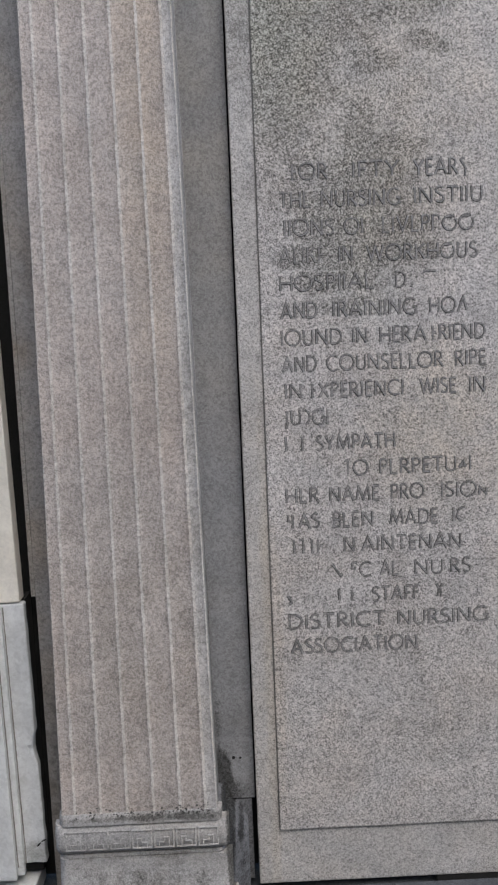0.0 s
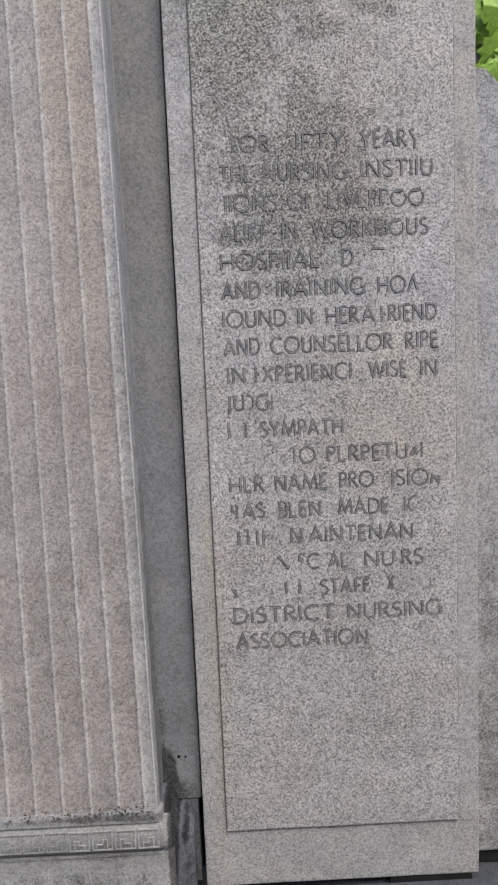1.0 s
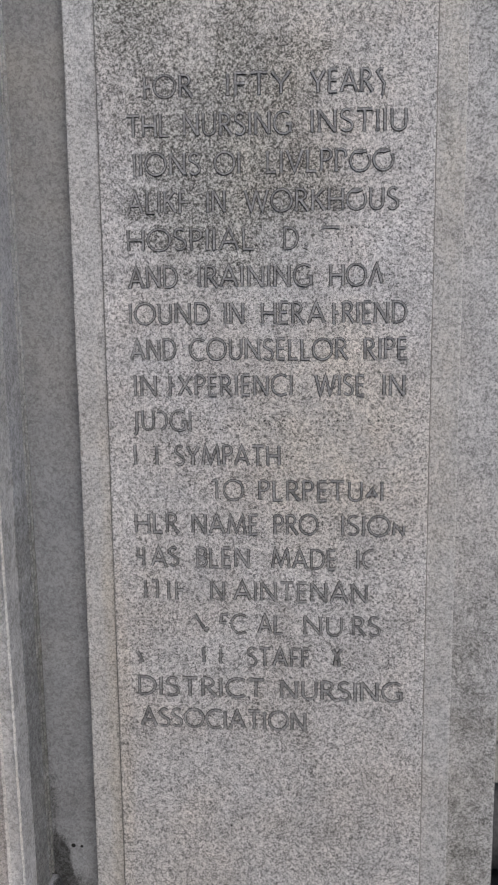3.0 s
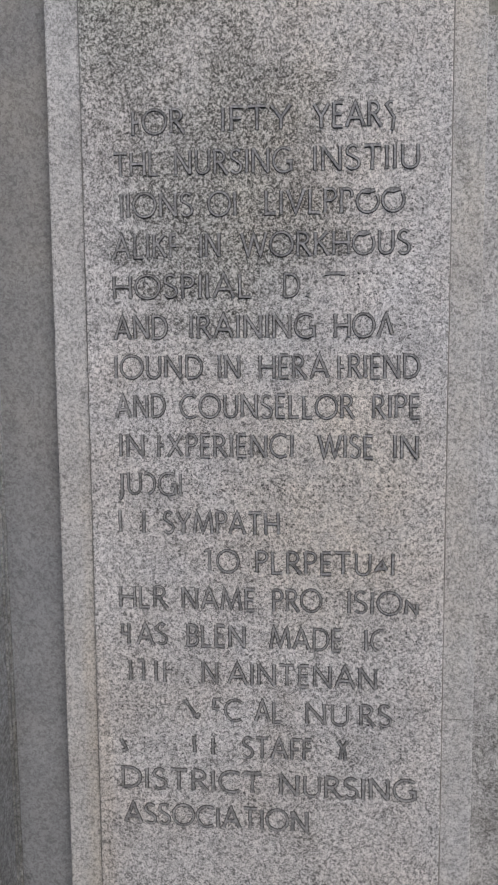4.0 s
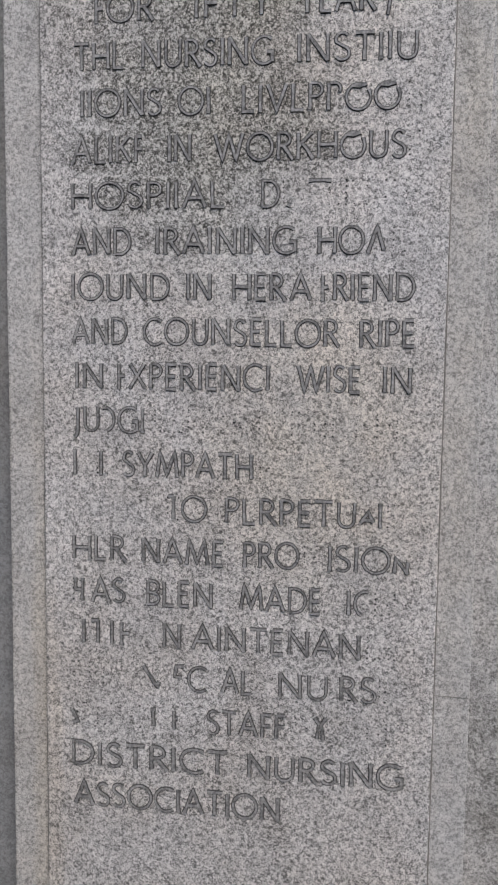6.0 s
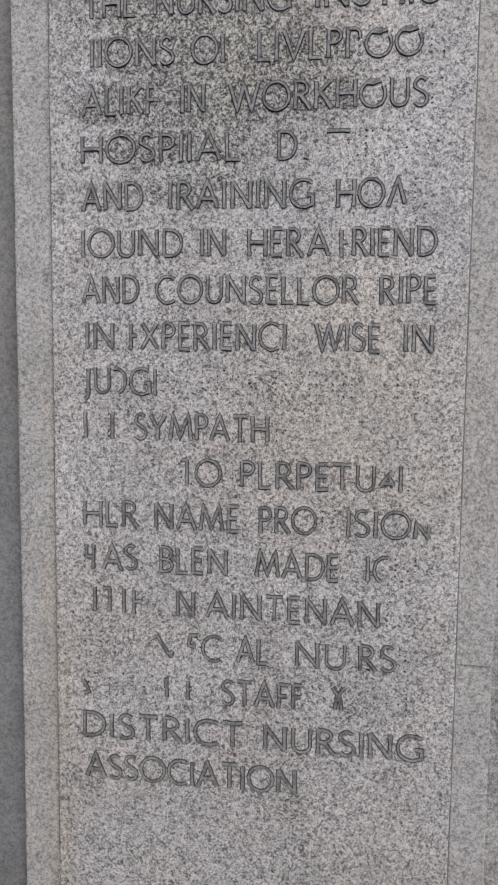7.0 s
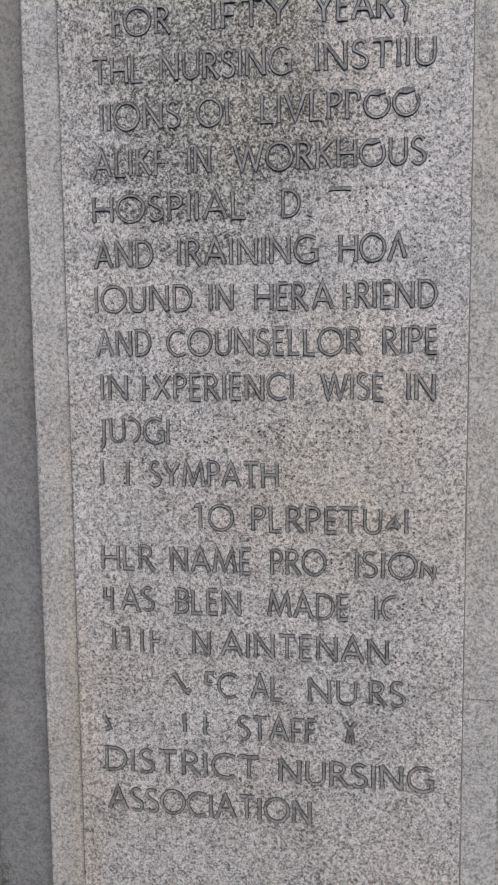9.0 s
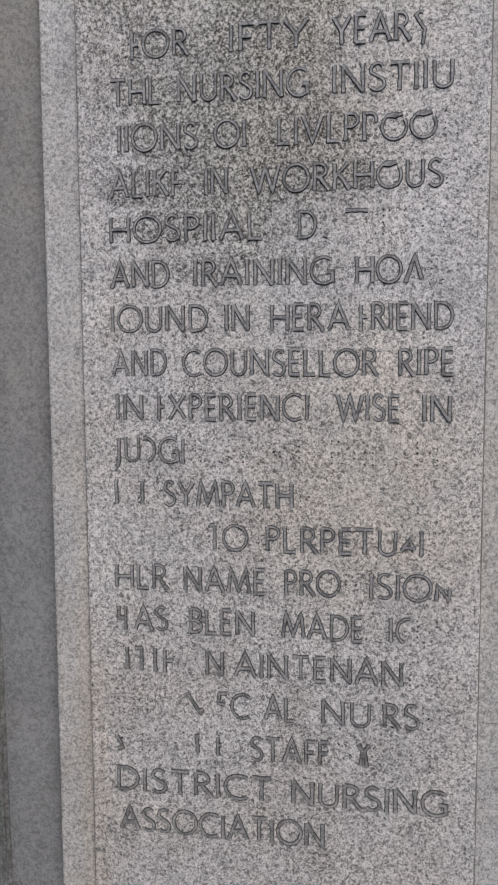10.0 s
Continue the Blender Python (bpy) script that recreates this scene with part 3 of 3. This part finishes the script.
# ---- backing wall behind the pilaster, and its dark joint beside the tablet ----
wall = tagged(new("wall_back"), "dark grey stone backing wall between pilaster and tablet", "wall", kind="structure")
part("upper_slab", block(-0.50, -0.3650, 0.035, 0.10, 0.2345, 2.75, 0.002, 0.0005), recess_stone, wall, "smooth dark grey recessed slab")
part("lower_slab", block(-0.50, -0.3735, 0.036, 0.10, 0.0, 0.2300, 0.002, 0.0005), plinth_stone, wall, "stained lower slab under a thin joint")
# black backing, painted as the shade inside the slit beside the tablet
part("core", block(-1.30, 0.352, 0.101, 0.16, 0.0, 2.75, 0.0, 0.0, 0), void, wall, "black backing standing for shade in the open joint")
part("side_slab", block(-0.913, -0.80, 0.035, 0.10, 0.0, 2.75, 0.002, 0.0006), strip_stone, wall, "brown-grey slab beside the pilaster")
part("side_fillet", block(-0.9245, -0.9135, 0.0355, 0.10, 0.82, 2.75, 0.001, 0.0006), strip_stone, wall)
for x, z, r in ((-0.418, 0.351, 0.0056), (-0.400, 0.350, 0.004)):
    bm = bmesh.new()
    bmesh.ops.create_cone(bm, cap_ends=True, segments=10, radius1=r, radius2=r * 0.6, depth=0.002, matrix=pose(x, 0.0345, z, 90))
    part("drill_hole", bm, void, wall, "small dark drill hole")
lower = thing("base_return", "dark blue-grey stone return beside the pilaster base", "stone block")
verts = [(-0.447, -0.10, 0.0), (-0.386, -0.02, 0.0), (-0.386, -0.02, 0.165), (-0.425, -0.07, 0.215), (-0.447, -0.10, 0.225), (-0.447, 0.034, 0.0), (-0.386, 0.034, 0.0), (-0.386, 0.034, 0.185), (-0.425, 0.034, 0.235), (-0.447, 0.034, 0.24)]
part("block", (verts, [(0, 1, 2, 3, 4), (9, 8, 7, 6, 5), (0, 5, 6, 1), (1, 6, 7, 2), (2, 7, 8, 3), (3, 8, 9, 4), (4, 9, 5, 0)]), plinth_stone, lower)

# ---- pale marble surround beyond the pilaster ----
surround = thing("marble_surround", "pale cream marble surround with chipped lower block", "stone surround")


def leaning(bm, foot, slope, base):
    """Lets the free edge of an upright block drift away from the wall beside it."""
    for v in bm.verts:
        if v.co.x > -1.25:
            v.co.x += foot + slope * (v.co.z - base)
    return bm


part("upper_block", leaning(block(-1.30, -0.934, -0.017, 0.034, 0.8215, 2.75, 0.004, 0.0005), -0.008, -0.016, 0.82), cream_stone, surround, "smooth cream marble jamb")


def chipped_block():
    bm = block(-1.30, -0.922, -0.015, 0.012, 0.108, 0.8185, 0.005, 0.0012, 0.012)
    for v in bm.verts:
        near = max(0.0, 1 - abs(v.co.z - 0.43) / 0.045)
        if v.co.x > -0.934:
            v.co.x -= 0.009 * near ** 0.6 + 0.0015 * noise.noise(v.co * 25)
            v.co.y += 0.004 * near
    return leaning(bm, -0.001, -0.015, 0.15)


part("lower_block", chipped_block(), white_stone, surround, "pale grey marble block, cracked at its foot")
# black solid in place of the shade behind the marble block
part("shadow_gap", block(-1.30, -0.938, 0.014, 0.09, 0.07, 0.8185, 0.0, 0.0, 0), void, surround, "black solid standing for shade behind the lower block")
part("moulding", leaning(block(-1.30, -0.977, -0.034, -0.016, 0.085, 0.8175, 0.006, 0.0006), -0.001, -0.015, 0.15), white_stone, surround)
part("outer_moulding", leaning(block(-1.30, -0.994, -0.052, -0.035, 0.083, 0.8165, 0.005, 0.0006), -0.001, -0.015, 0.15), white_stone, surround)
# dark strips painting the crease shade beside each moulding
for x, y in ((-0.9755, -0.0152), (-0.9925, -0.0342)):
    hairline([(x - 0.001 - 0.015 * 0.66, 0.81), (x - 0.001, 0.11)], 0.0011, y, surround, "step_shade_line", joint_shade)
part("sill", block(-1.30, -0.952, -0.06, 0.09, 0.0, 0.055, 0.006, 0.0008), white_stone, surround)
verts, faces, slots = [], [], []
ribbon(verts, faces, slots, [(-0.945, 0.155), (-0.934, 0.168), (-0.921, 0.174)], 0.0016, 0.0004, -0.0152, 0.0004)
part("crack", (verts, faces), void, surround, "dark crack across the foot of the block")

# ---- granite wing beside the tablet ----
wing = thing("granite_wing", "speckled blue-grey granite wing block with a worn shoulder", "stone block")


def wing_block():
    bm = block(0.30, 0.456, 0.080, 0.24, 0.012, 2.03, 0.006, 0.0012, 0.02)
    for v in bm.verts:
        if v.co.z > 1.85:
            cut = 2.026 - max(0.0, v.co.x - 0.392) ** 1.25 * 2.6 + 0.004 * noise.noise(v.co * 60)
            v.co.z = min(v.co.z, cut)
    return bm


part("block", wing_block(), wing_granite, wing)
part("joint", block(0.345, 0.455, 0.09, 0.24, -0.028, 0.016, 0.002, 0.002), void, wing, "dark open joint under the block")

# ---- rear masonry, rounded kerb stone and ivy beyond the wing ----
rear = tagged(new("wall_rear"), "grey masonry wall behind the memorial", "wall", kind="structure")
for z0, z1, y in ((0.262, 0.376, 0.50), (0.380, 0.410, 0.488), (0.413, 0.705, 0.50), (0.715, 1.20, 0.502), (1.204, 1.70, 0.50), (1.704, 2.7, 0.502)):
    part("course", block(0.30, 2.6, y, 0.75, z0, z1, 0.004, 0.001, 0.06), rear_stone, rear)
part("foot_course", block(0.30, 2.6, 0.53, 0.75, 0.0, 0.258, 0.004, 0.001, 0.06), kerb_stone, rear)
kerb = thing("rounded_stone", "dark rounded stone at the foot of the rear wall", "stone")
bm = bmesh.new()
bmesh.ops.create_uvsphere(bm, u_segments=24, v_segments=14, radius=0.09)
for v in bm.verts:
    v.co = Vector((0.61, 0.44, 0.05)) + Vector((v.co.x * 0.75, v.co.y * 0.7, v.co.z * 1.0 + 0.01)) + 0.004 * noise.noise_vector(v.co * 30)
part("body", bm, kerb_stone, kerb)

ivy = thing("ivy", "bright green ivy leaves hanging behind the granite", "ivy")
bm = bmesh.new()
bmesh.ops.create_cone(bm, cap_ends=True, segments=8, radius1=0.004, radius2=0.003, depth=2.6, matrix=pose(0.68, 0.493, 1.30, 0, 0, 0))
part("stem", bm, stem_mat, ivy)
outline = [(0, -0.03), (0.02, -0.036), (0.042, -0.02), (0.03, -0.002), (0.036, 0.018), (0.016, 0.016), (0, 0.048), (-0.016, 0.016), (-0.036, 0.018), (-0.03, -0.002), (-0.042, -0.02), (-0.02, -0.036)]
leaf_mesh = bpy.data.meshes.new("leaf")
lv = [(x, -0.004 + 0.25 * abs(x), z) for x, z in outline] + [(0, -0.006, 0)]
leaf_mesh.from_pydata(lv, [], [(i, (i + 1) % 12, 12) for i in range(12)])
leaf_mesh.materials.append(leaf_mat)
rng = random.Random(4)
twig = [(0.68, 0.49, 2.02), (0.60, 0.485, 2.08), (0.53, 0.475, 2.16), (0.50, 0.47, 2.22), (0.503, 0.474, 2.222), (0.533, 0.479, 2.164), (0.603, 0.489, 2.084), (0.683, 0.494, 2.024)]
part("twig", (twig, [(0, 1, 6, 7), (1, 2, 5, 6), (2, 3, 4, 5)]), stem_mat, ivy)
for i in range(80):
    leaf = new("leaf", leaf_mesh)
    leaf.parent = ivy
    z = rng.uniform(2.085, 2.36)
    leaf.matrix_basis = pose(rng.uniform(0.492, 0.70), rng.uniform(0.42, 0.47), z, rng.uniform(-30, 25), rng.uniform(-160, 160), rng.uniform(-35, 35)) @ Matrix.Scale(rng.uniform(0.6, 1.1), 4)

# ---- unseen wall added behind the camera: blocks low sky, darkens the foot ----
across = tagged(part("unseen_sky_wall", block(-14, 14, -4.5, -4.2, 0.0, 3.3, 0.01, 0.0, 0), rear_stone), "unseen wall added to block low sky light", "wall", kind="structure")

# ---- paving slabs ----
for i in range(8):
    for j in range(3):
        x, y = -2.6 + 0.65 * i + (0.3 if j % 2 else 0.0), -2.4 + 0.8 * j
        part("paving_slab", block(x, x + 0.642, y, y + 0.792, -0.06, -0.004 + 0.0 * j, 0.003, 0.0006, 0), paving_stone, pavement)
